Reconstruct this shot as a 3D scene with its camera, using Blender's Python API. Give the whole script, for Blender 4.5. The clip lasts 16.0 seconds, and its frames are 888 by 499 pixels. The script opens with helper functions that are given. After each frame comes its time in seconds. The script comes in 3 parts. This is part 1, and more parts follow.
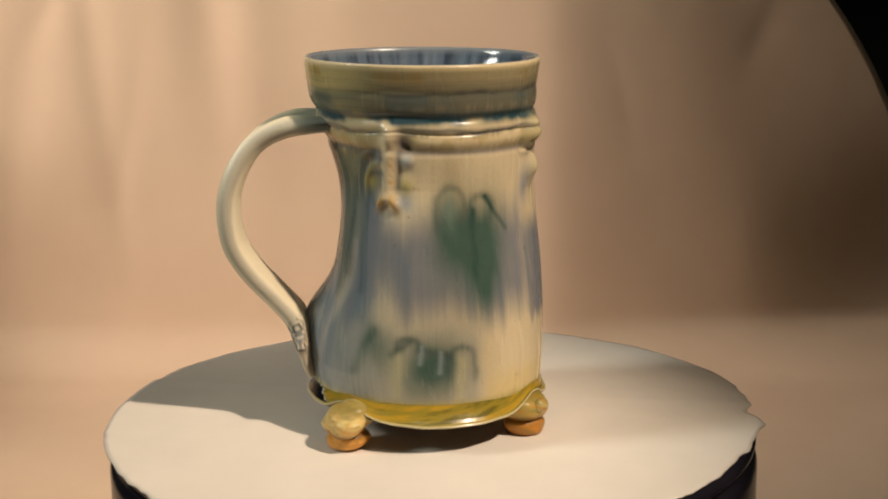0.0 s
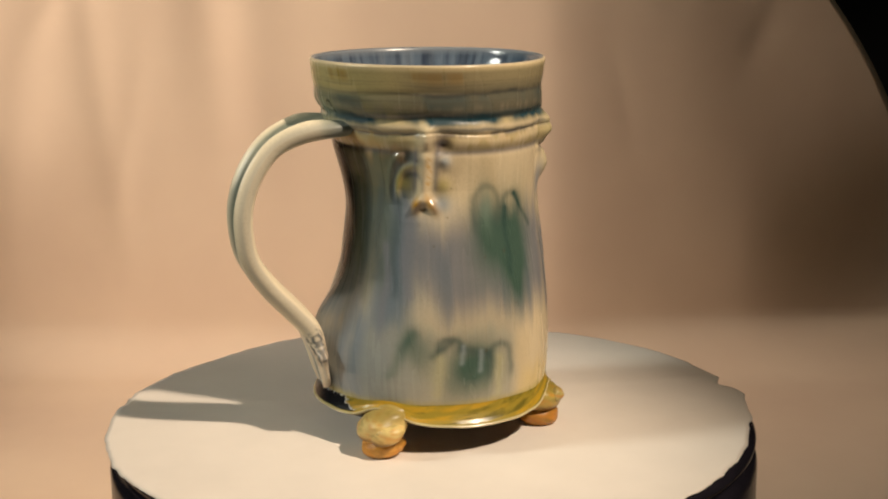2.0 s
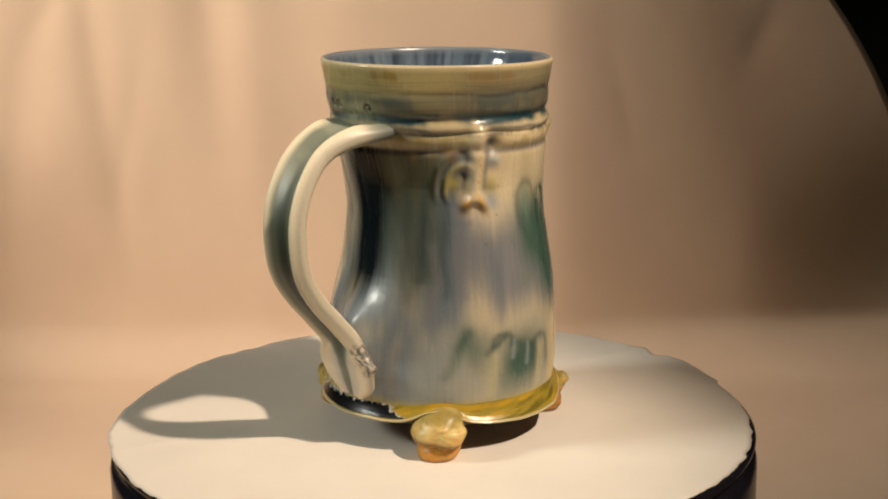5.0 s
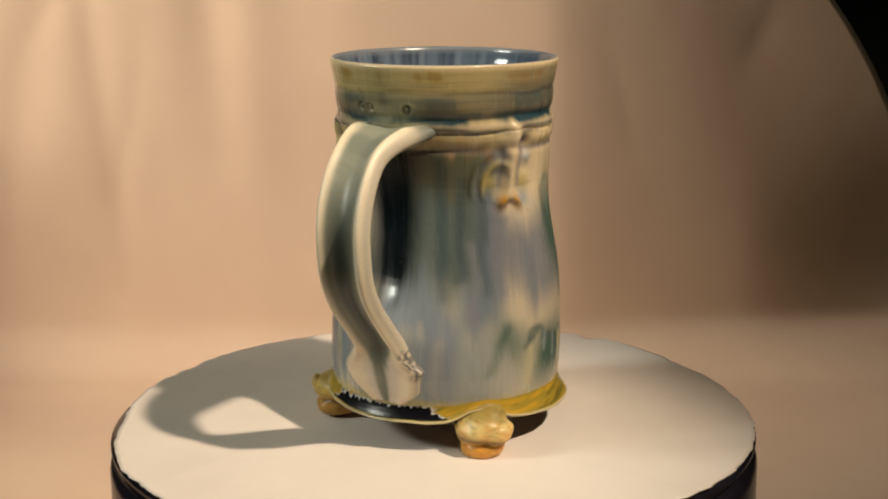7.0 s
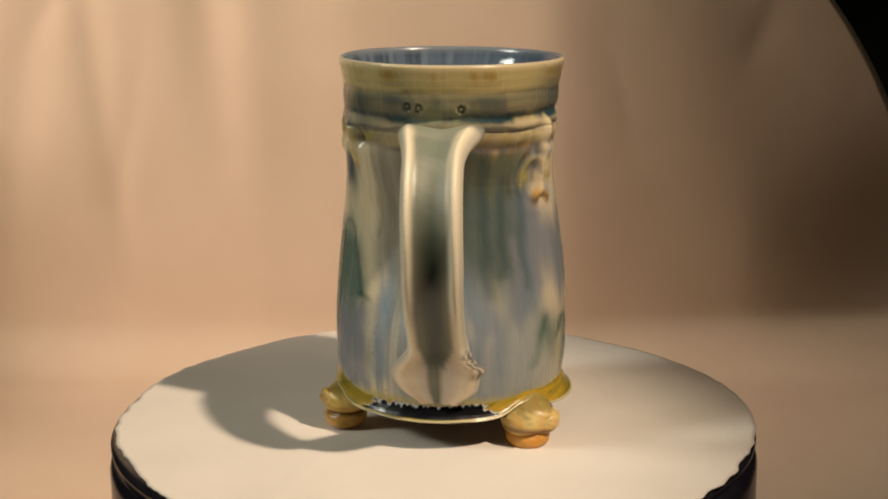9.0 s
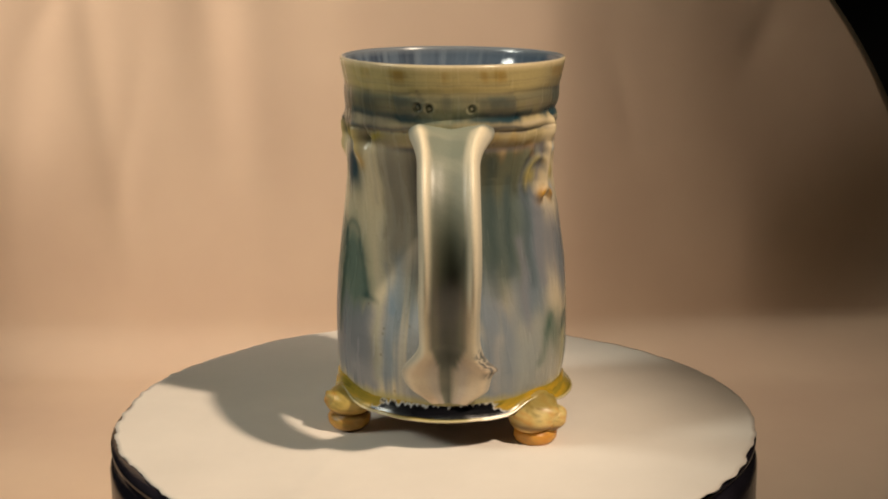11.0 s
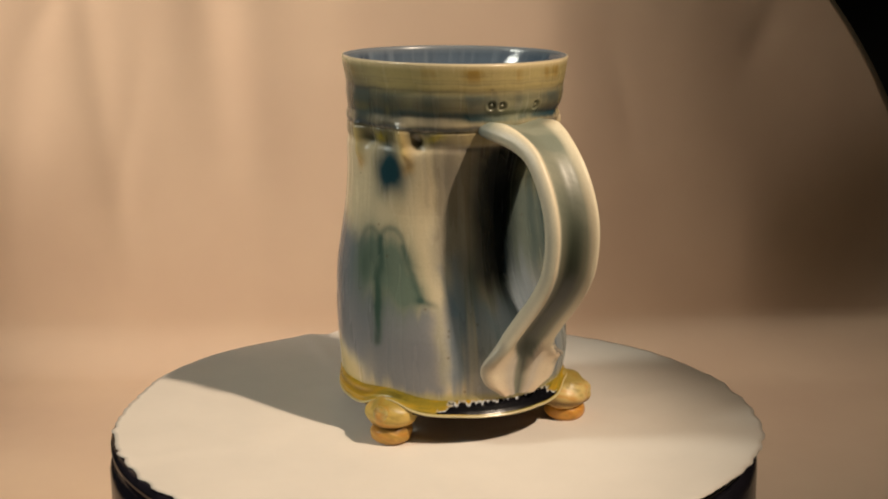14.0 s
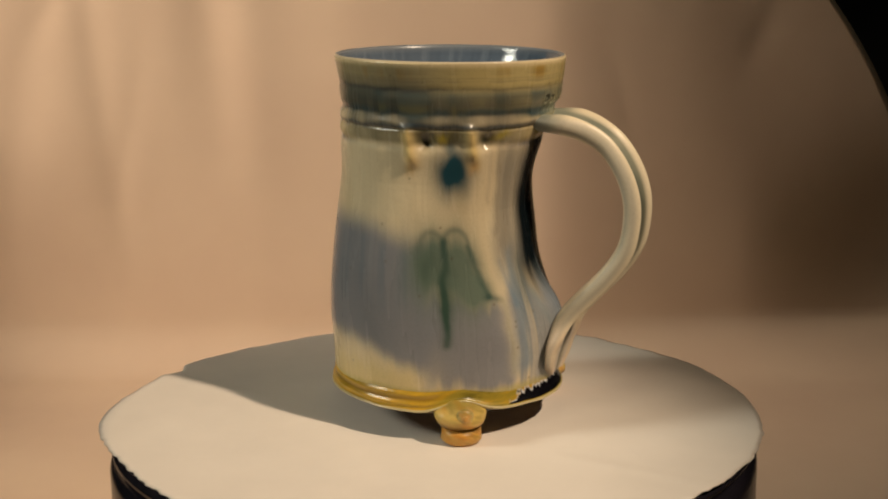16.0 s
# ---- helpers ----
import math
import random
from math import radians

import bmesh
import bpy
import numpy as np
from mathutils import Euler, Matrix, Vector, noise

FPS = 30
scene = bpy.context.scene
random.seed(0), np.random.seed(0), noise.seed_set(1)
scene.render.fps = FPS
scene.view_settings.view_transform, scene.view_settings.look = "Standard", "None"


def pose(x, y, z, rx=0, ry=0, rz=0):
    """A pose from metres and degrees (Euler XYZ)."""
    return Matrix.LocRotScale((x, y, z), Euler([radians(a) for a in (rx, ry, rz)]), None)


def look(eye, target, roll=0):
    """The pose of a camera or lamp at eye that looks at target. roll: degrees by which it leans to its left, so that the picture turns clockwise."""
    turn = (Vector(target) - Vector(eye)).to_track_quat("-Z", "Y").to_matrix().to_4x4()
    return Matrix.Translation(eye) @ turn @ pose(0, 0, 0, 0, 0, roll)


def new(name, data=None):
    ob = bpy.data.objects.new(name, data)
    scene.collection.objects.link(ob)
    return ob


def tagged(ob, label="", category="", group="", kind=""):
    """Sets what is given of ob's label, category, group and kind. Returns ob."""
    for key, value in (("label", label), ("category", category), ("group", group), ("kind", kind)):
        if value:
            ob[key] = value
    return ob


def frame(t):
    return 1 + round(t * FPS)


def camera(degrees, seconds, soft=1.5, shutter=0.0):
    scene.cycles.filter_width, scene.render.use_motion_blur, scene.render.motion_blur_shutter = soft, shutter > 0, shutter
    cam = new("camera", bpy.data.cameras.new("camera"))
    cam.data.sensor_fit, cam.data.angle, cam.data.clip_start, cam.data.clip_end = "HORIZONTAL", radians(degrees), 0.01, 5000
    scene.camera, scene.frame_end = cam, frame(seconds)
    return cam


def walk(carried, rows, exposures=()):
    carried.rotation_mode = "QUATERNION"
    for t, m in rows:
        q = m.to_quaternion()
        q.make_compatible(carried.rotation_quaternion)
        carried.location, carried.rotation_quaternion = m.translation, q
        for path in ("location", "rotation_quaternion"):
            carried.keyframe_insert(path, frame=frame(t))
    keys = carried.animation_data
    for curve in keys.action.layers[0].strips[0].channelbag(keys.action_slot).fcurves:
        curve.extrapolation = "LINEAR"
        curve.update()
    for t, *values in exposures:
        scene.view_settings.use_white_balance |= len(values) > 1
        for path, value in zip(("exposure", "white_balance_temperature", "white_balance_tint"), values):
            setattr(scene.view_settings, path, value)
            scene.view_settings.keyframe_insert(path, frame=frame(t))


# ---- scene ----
# The mug turns on a small turntable before a still camera.
cam = camera(36.77, 16.0, soft=2.0)
EYE = (0.0, -0.44, 0.1573)
AIM = (0.007653, 0.53434, -0.06765)
walk(cam, [(0.0, look(EYE, AIM, 0.11)), (16.0, look(EYE, AIM, 0.11))],
     exposures=[(0.0, -0.05, 6500, 10), (3.5, 0.08, 6540, 10), (7.0, -0.01, 6570, 10), (9.0, -0.10, 6620, 10), (12.5, -0.13, 6630, 10), (14.5, -0.21, 6680, 10), (16.0, -0.36, 6950, 11)])

# turn of the table in degrees at each time; it slows, rests and starts again
TURN = [(0.0, 0.0), (0.5, 4.75), (1.0, 8.55), (1.5, 12.66), (2.0, 16.54), (2.5, 20.53), (3.0, 24.5), (3.5,
        27.93), (4.0, 31.5), (4.5, 35.3), (5.0, 39.0), (5.5, 42.9), (6.0, 47.1), (6.5, 51.77), (7.0, 56.94),
        (7.5, 62.35), (8.0, 68.1), (8.5, 73.81), (9.0, 79.26), (9.2, 81.05), (9.5, 82.6), (9.9, 83.3), (10.4,
        83.5), (10.9, 83.7), (11.3, 84.25), (11.5, 84.88), (12.0, 88.84), (12.5, 93.44), (13.0, 99.16), (13.5,
        107.53), (14.0, 117.35), (14.5, 127.28), (15.0, 137.55), (15.5, 147.82), (16.0, 156.78)]

# ---- light ----
world = bpy.data.worlds.new("room_dark")
world.use_nodes = True
world.node_tree.nodes["Background"].inputs[0].default_value = (0.9, 0.95, 1.0, 1)
world.node_tree.nodes["Background"].inputs[1].default_value = 0.012
scene.world = world


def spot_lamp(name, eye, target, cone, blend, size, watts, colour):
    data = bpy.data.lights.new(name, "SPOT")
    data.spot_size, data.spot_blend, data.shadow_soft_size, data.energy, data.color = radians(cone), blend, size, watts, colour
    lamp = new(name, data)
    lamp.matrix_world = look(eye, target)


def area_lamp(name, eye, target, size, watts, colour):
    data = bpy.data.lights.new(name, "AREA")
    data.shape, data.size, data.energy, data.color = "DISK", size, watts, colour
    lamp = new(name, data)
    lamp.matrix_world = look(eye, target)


# out of view: two shaded desk lamps over the turntable, one beside the backdrop
spot_lamp("key_lamp", (0.60, -0.51, 0.97), (-0.055, -0.045, 0.05), 18.5, 0.8, 0.024, 69, (1.0, 0.805, 0.61))
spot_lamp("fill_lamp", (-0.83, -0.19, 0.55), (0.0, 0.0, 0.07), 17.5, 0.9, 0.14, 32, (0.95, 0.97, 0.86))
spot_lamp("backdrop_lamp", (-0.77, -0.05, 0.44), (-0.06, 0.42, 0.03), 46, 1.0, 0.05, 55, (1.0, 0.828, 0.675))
# soft ambient light added overhead to lift the shade, no fixture known
area_lamp("ambient_fill", (-0.2, -1.0, 1.7), (0, 0, 0), 0.4, 1.9, (0.97, 0.97, 0.74))


# ---- materials ----
def material(name):
    m = bpy.data.materials.new(name)
    m.use_nodes = True
    return m, m.node_tree, m.node_tree.nodes["Principled BSDF"]


def node(tree, kind, **values):
    n = tree.nodes.new(kind)
    for key, value in values.items():
        n.inputs[key.replace("_", " ")].default_value = value
    return n


def mix_colour(tree, mode, factor, a, b):
    n = tree.nodes.new("ShaderNodeMix")
    n.data_type, n.blend_type = "RGBA", mode
    for socket, value in ((n.inputs[0], factor), (n.inputs[6], a), (n.inputs[7], b)):
        if hasattr(value, "is_linked"):
            tree.links.new(value, socket)
        else:
            socket.default_value = value
    return n.outputs[2]


def ramp(tree, factor, stops):
    n = tree.nodes.new("ShaderNodeValToRGB")
    while len(n.color_ramp.elements) < len(stops):
        n.color_ramp.elements.new(0.5)
    for e, (pos, c) in zip(n.color_ramp.elements, stops):
        e.position, e.color = pos, (*c, 1) if len(c) == 3 else c
    tree.links.new(factor, n.inputs[0])
    return n.outputs[0]


def noise_of(tree, scale, detail=4, rough=0.55, stretch=None):
    co = tree.nodes.new("ShaderNodeTexCoord").outputs["Object"]
    if stretch:
        mp = tree.nodes.new("ShaderNodeMapping")
        mp.inputs["Scale"].default_value = stretch
        tree.links.new(co, mp.inputs[0])
        co = mp.outputs[0]
    n = node(tree, "ShaderNodeTexNoise", Scale=scale, Detail=detail, Roughness=rough)
    tree.links.new(co, n.inputs["Vector"])
    return n.outputs[0]


def bump(tree, bsdf, height, strength, distance):
    b = node(tree, "ShaderNodeBump", Strength=strength, Distance=distance)
    tree.links.new(height, b.inputs["Height"])
    tree.links.new(b.outputs[0], bsdf.inputs["Normal"])


def plain(name, a, b, scale, rough=0.5, metal=0.0, relief=0.0, distance=0.0005, stretch=None):
    m, tree, bsdf = material(name)
    n = noise_of(tree, scale, stretch=stretch)
    tree.links.new(ramp(tree, n, [(0.3, a), (0.7, b)]), bsdf.inputs["Base Color"])
    bsdf.inputs["Roughness"].default_value, bsdf.inputs["Metallic"].default_value = rough, metal
    if relief:
        bump(tree, bsdf, n, relief, distance)
    return m


def glaze_material():
    """Fired glaze: colour and gloss run over the pot with the pour, fine streaks and specks from noise."""
    m, tree, bsdf = material("glaze")
    at = tree.nodes.new("ShaderNodeAttribute")
    at.attribute_name = "glaze"
    gl = tree.nodes.new("ShaderNodeAttribute")
    gl.attribute_name = "matt"
    streak = noise_of(tree, 260, 3, stretch=(1, 1, 0.12))
    speck = noise_of(tree, 1500, 2)
    c = mix_colour(tree, "MULTIPLY", 0.1, at.outputs[0], ramp(tree, streak, [(0.3, (0.78, 0.78, 0.8)), (0.7, (1.1, 1.1, 1.08))]))
    c = mix_colour(tree, "MULTIPLY", 0.2, c, ramp(tree, speck, [(0.36, (0.72, 0.7, 0.66)), (0.5, (1, 1, 1))]))
    tree.links.new(c, bsdf.inputs["Base Color"])
    tree.links.new(gl.outputs["Fac"], bsdf.inputs["Roughness"])
    bump(tree, bsdf, noise_of(tree, 330, 2), 0.12, 0.0006)
    return m


GLAZE = glaze_material()
PAPER = plain("white_paper", (0.75, 0.69, 0.62), (0.81, 0.745, 0.67), 30, 0.85, relief=0.15, distance=0.0006)
LACQUER = plain("black_lacquer", (0.012, 0.011, 0.016), (0.022, 0.019, 0.028), 60, 0.22)
CLOTH = plain("backdrop_cloth", (0.60, 0.46, 0.34), (0.66, 0.52, 0.385), 9, 0.9, relief=0.25, distance=0.002)
DARK_WALL = plain("dark_wall", (0.012, 0.012, 0.012), (0.02, 0.02, 0.019), 3, 0.9)
TABLE_WOOD = plain("dark_table", (0.05, 0.03, 0.02), (0.09, 0.06, 0.04), 14, 0.5, stretch=(1, 8, 1))


# ---- mesh helpers ----
def part(name, mesh, mat, parent=None, label=""):
    ob = new(name, mesh)
    mesh.materials.append(mat)
    if parent is not None:
        ob.parent = parent
    if label:
        tagged(ob, label=label)
    return ob


def grid_mesh(name, p, close_u=False, close_v=False, flip=False):
    """A smooth mesh from an array of places, rows by columns."""
    nv, nu = p.shape[:2]
    idx = np.arange(nv * nu).reshape(nv, nu)
    a = np.vstack([idx, idx[:1]]) if close_v else idx
    a = np.hstack([a, a[:, :1]]) if close_u else a
    q = np.stack([a[:-1, :-1], a[:-1, 1:], a[1:, 1:], a[1:, :-1]], -1).reshape(-1, 4)
    if flip:
        q = q[:, ::-1]
    me = bpy.data.meshes.new(name)
    me.from_pydata(p.reshape(-1, 3).tolist(), [], q.tolist())
    me.polygons.foreach_set("use_smooth", [True] * len(q))
    me.update()
    return me


def paint(me, rgb, matt):
    n = len(me.vertices)
    col = me.attributes.new("glaze", "FLOAT_COLOR", "POINT")
    col.data.foreach_set("color", np.hstack([rgb.reshape(-1, 3), np.ones((n, 1))]).ravel())
    me.attributes.new("matt", "FLOAT", "POINT").data.foreach_set("value", np.broadcast_to(matt, (n,)).ravel())


def bell(x, c, w):
    return np.exp(-((x - c) / w) ** 2)


def step(x, a, b):
    t = np.clip((x - a) / (b - a), 0, 1)
    return t * t * (3 - 2 * t)


def wrap(a):
    return (a + 180.0) % 360.0 - 180.0


def lay(base, colour, mask):
    m = np.clip(mask, 0, 1)[..., None]
    return base * (1 - m) + np.array(colour) * m


def ripple(*args, seed=1, octaves=4):
    """Smooth noise over angle (periodic, degrees) and height (mm), about -1 to 1."""
    phi, z, fa, fz = args
    rng, out, amp = np.random.RandomState(seed), 0, 1.0
    for o in range(octaves):
        for k in range(3):
            n = max(1, round(fa * 2 ** o * rng.uniform(0.6, 1.4)))
            out = out + amp * 0.4 * np.sin(np.radians(phi) * n + rng.uniform(0, 6.28) + z * fz * 2 ** o * rng.uniform(0.5, 1.5)
                                           + 1.3 * np.sin(z * fz * 2 ** o * rng.uniform(0.5, 1.2) + rng.uniform(0, 6.28)))
        amp *= 0.55
    return out


# ---- room, table, backdrop ----
def slab(name, lo, hi, mat, label, category):
    bm = bmesh.new()
    bmesh.ops.create_cube(bm, size=1.0)
    for v in bm.verts:
        v.co = [lo[i] + (v.co[i] + 0.5) * (hi[i] - lo[i]) for i in range(3)]
    me = bpy.data.meshes.new(name)
    bm.to_mesh(me)
    bm.free()
    ob = part(name, me, mat)
    return tagged(ob, label, category, kind="structure")


def build_room():
    slab("floor", (-2, -2, -0.92), (2, 2, -0.87), DARK_WALL, "dark unlit floor of the room", "floor")
    slab("wall_north", (-2, 1.6, -0.87), (2, 1.7, 1.9), DARK_WALL, "dark unlit wall behind the backdrop", "wall")
    slab("wall_south", (-2, -1.7, -0.87), (2, -1.6, 1.9), DARK_WALL, "dark unlit wall behind the camera", "wall")
    slab("wall_east", (1.6, -1.6, -0.87), (1.7, 1.6, 1.9), DARK_WALL, "dark unlit side wall", "wall")
    slab("wall_west", (-1.7, -1.6, -0.87), (-1.6, 1.6, 1.9), DARK_WALL, "dark unlit side wall", "wall")
    slab("ceiling", (-1.7, -1.7, 1.9), (1.7, 1.7, 1.95), DARK_WALL, "dark ceiling", "ceiling")
    slab("table", (-0.8, -0.3, -0.17), (0.8, 0.85, -0.134), TABLE_WOOD, "dark wooden table under the backdrop", "table")


def build_backdrop():
    """A cloth sheet that lies on the table, sweeps up behind the turntable and ends in a round edge."""
    nu, nv = 150, 170
    s = np.linspace(0, 1.06, nv)[:, None]
    flat, r, z0, y0 = 0.625, 0.035, -0.13, -0.22
    arc = r * math.pi / 2
    a = np.clip((s - flat) / r, 0, math.pi / 2)
    y = y0 + np.minimum(s, flat) + r * np.sin(a)
    z = z0 + r * (1 - np.cos(a)) + np.maximum(s - flat - arc, 0)
    u = np.linspace(0, 1, nu)[None, :]
    edge = np.where(z > -0.11, -0.037 + np.sqrt(np.maximum(0.3755 ** 2 - (z + 0.110) ** 2, 0.0)), 0.337)
    left = np.minimum(-0.44 + 0 * z, -0.02)
    x = left + (edge - left) * u
    y, z = y + 0 * x, z + 0 * x
    # soft folds hanging from the top
    up = step(z, -0.12, 0.05)
    fold = 0.0006 * np.sin(x * 26 + 1.2 + 3 * z) + 0.0032 * bell(x, -0.150 - 0.10 * (z - 0.15), 0.019) * step(z, -0.03, 0.12) - 0.0016 * bell(x, -0.115 - 0.06 * z, 0.022)
    fold = fold + 0.0012 * bell(x, -0.275 + 0.2 * z, 0.016) + 0.0004 * np.sin(x * 61 + z * 9) + 0.0012 * bell(x, -0.21 - 0.1 * z, 0.010)
    # creases pressed into the cloth
    for cx, cz, slant, run_len, deep in ((-0.245, 0.115, 0.55, 0.022, 0.0009), (-0.30, 0.155, -0.4, 0.03, 0.0009), (0.215, 0.10, 0.5, 0.02, 0.0011),
                                         (0.125, 0.055, -0.25, 0.04, 0.0004), (-0.20, 0.03, 0.2, 0.05, 0.0007), (0.16, 0.145, 0.15, 0.03, 0.0008)):
        fold = fold + deep * bell(x, cx + slant * (z - cz), 0.006) * bell(z, cz, run_len)
    y = y + up * fold
    # the other side comes forward a little
    fore = np.maximum(-0.10 - x, 0)
    y = y - (0.14 * fore * fore / (fore + 0.05) + 0.2 * fore ** 2) * step(z, -0.11, 0.04)
    # the free side bends back, away from the lamps
    bend = np.maximum(x - 0.072, 0)
    back = (0.32 * bend * bend / (bend + 0.035) + 0.35 * bend ** 2) * step(z, -0.14, -0.09)
    back = back + 0.024 * step(x, 0.20, 0.34) * bell(z, -0.05, 0.08) * step(z, -0.125, -0.095) - 0.005 * step(x, 0.27, 0.37) * step(z, 0.0, 0.08)
    x, y, z = x * (1 + back / 0.88), y + back, EYE[2] + (z - EYE[2]) * (1 + back / 0.88)
    me = grid_mesh("backdrop", np.stack([x, y, z], -1), flip=True)
    ob = part("backdrop", me, CLOTH)
    mod = ob.modifiers.new("thickness", "SOLIDIFY")
    mod.thickness, mod.offset = 0.0015, -1
    tagged(ob, "peach-beige cloth backdrop sweeping up behind the turntable", "backdrop", kind="structure")


build_room()
build_backdrop()


# ---- turntable and paper ----
def lathe(name, prof, n=96):
    a = np.linspace(0, 2 * math.pi, n, endpoint=False)
    p = np.array([[(r * math.cos(t), r * math.sin(t), z) for t in a] for r, z in prof])
    return grid_mesh(name, p, close_u=True)


def build_turntable():
    root = new("turntable")
    tagged(root, "black lacquered round turntable on the backdrop cloth", "turntable")
    part("platter", lathe("platter", [(0.0001, -0.0065), (0.107, -0.0065), (0.1075, -0.006), (0.1093, -0.0035), (0.1093, -0.0024), (0.1080, -0.0010), (0.1065, -0.0005), (0.0001, -0.0005)][::1]), LACQUER, root)
    part("drum", lathe("drum", [(0.103, -0.1270), (0.1095, -0.1265), (0.1100, -0.1245), (0.1100, -0.011), (0.1092, -0.0076), (0.1070, -0.0066), (0.05, -0.0066)]), LACQUER, root, "glossy black drum of the turntable")
    return root


def paper_radius(phi):
    r = 109.7 + 5.0 * bell(wrap(phi - 20), 0, 21) - 2.0 * bell(wrap(phi + 50), 0, 22) - 2.0 * bell(wrap(phi + 108), 0, 18) - 1.7 * bell(wrap(phi - 85), 0, 36) - 3.0 * bell(wrap(phi - 128), 0, 15)
    r += 1.7 * bell(wrap(phi + 155), 0, 45) - 1.6 * bell(wrap(phi + 27), 0, 10) - 3.0 * bell(wrap(phi + 3), 0, 2.2) + 1.2 * bell(wrap(phi + 120), 0, 25)
    r += 1.6 * bell(wrap(phi + 9), 0, 3.0) - 0.8 * np.abs(ripple(phi, 0 * phi, 23, 0, seed=14)) * (0.3 + bell(wrap(phi - 40), 0, 60))
    return r + 0.35 * ripple(phi, 0 * phi, 40, 0, seed=4) + 0.5 * ripple(phi, 0 * phi, 11, 0, seed=9)


def build_paper():
    phi = np.linspace(-180, 180, 720, endpoint=False)
    R = paper_radius(phi) * 1e-3
    ca, sa = np.cos(np.radians(phi)), np.sin(np.radians(phi))
    rows = []
    top = [(f, 0.0) for f in np.linspace(0.0005, 0.985, 60)]
    for f, z in top + [(1.0, -0.0001), (1.0, -0.00042), (0.95, -0.00045), (0.0005, -0.00045)]:
        rr = R * f
        x, y = rr * ca, rr * sa
        # folds left from when the sheet lay doubled, and a slight cockle near the edge
        crease = 0.00035 * bell(0.146 * x + 0.989 * y, 0.0186, 0.0035) * step(rr, 0.045, 0.07) + 0.0003 * bell(0.989 * x - 0.146 * y, -0.012, 0.005) * step(rr, 0.045, 0.07)
        cockle = 0.0003 * ripple(phi, 0 * phi, 5, 0, seed=18) * step(rr, 0.06, 0.11)
        over = np.maximum(rr - 0.1105, 0)
        rows.append(np.stack([x, y, z - over * 0.35 + crease + cockle * (1 + 0 * rr)], -1))
    me = grid_mesh("paper_disc", np.array(rows)[::-1], close_u=True)
    ob = part("paper_disc", me, PAPER)
    return tagged(ob, "white paper disc with a torn uneven edge on the turntable", "paper")


# ---- mug ----
# height in mm: shift x, shift y, mean radius, and the out-of-round of each ring
RINGS = np.array([
    (4.0, -1.9, -6.0, 36.8, 0.2, 0.0, 0.0, 0.2), (13.7, -1.9, -6.0, 37.8, 0.2, 0.0, 0.0, 0.2), (23.9, -2.3, -6.4, 38.9, 0.1, 0.2, 0.0, 0.0),
    (34.0, -1.4, -5.9, 38.6, -0.3, 0.3, 0.1, 0.2), (44.0, 0.0, -5.8, 37.5, -1.2, 0.4, 0.3, 0.2)])
RINGS = np.vstack([RINGS, np.array([
    (53.8, 1.1, -5.8, 36.1, -2.0, 0.6, 0.5, 0.2), (73.3, 0.8, -5.6, 33.6, -1.75, 0.6, 0.9, 0.3), (82.9, 0.4, -5.0, 32.9, -1.0, -0.3, 0.2, 0.5),
    (97.5, -1.3, -5.5, 34.5, 0.0, -0.2, 0.0, 0.3), (105.5, -3.0, -5.9, 35.4, 0.7, 0.1, -0.1, 0.1), (111.2, -3.5, -6.1, 35.8, 1.1, 0.3, -0.3, 0.2),
    (121.2, -3.4, -6.1, 37.4, 0.8, 0.3, -0.25, 0.35)])])
MID = (-2.0, -6.0)


def ring_values(z):
    """Smooth values of the rings at heights z: a blurred linear run."""
    out = 0
    for d, w in ((-5, 0.1), (-2.5, 0.2), (0, 0.4), (2.5, 0.2), (5, 0.1)):
        zz = np.where((z < 110), z + d, z + d * np.clip((122 - z) / 12, 0, 1))
        out = out + w * np.stack([np.interp(zz, RINGS[:, 0], RINGS[:, j]) for j in range(1, 8)], -1)
    return out


def pot_wall(psi, z, inset=0.0):
    """Places in mm and outward normals of the thrown wall, for normal angle psi (rad) and height z (mm)."""
    k = ring_values(z)
    c, s = np.cos, np.sin
    h = k[..., 0] * c(psi) + k[..., 1] * s(psi) + k[..., 2] + k[..., 3] * c(2 * psi) + k[..., 4] * s(2 * psi) + k[..., 5] * c(3 * psi) + k[..., 6] * s(3 * psi)
    d = -k[..., 0] * s(psi) + k[..., 1] * c(psi) + 2 * (k[..., 4] * c(2 * psi) - k[..., 3] * s(2 * psi)) + 3 * (k[..., 6] * c(3 * psi) - k[..., 5] * s(3 * psi))
    h = h - inset
    return h * c(psi) - d * s(psi), h * s(psi) + d * c(psi)


def pot_angle(x, y):
    return np.degrees(np.arctan2(y - MID[1], x - MID[0]))


def own_angle(phi):
    """Angle counted on the pot itself, whose far side is wound on a little."""
    return wrap(phi - 3.0 * step(np.abs(wrap(phi + 77)), 20, 150))


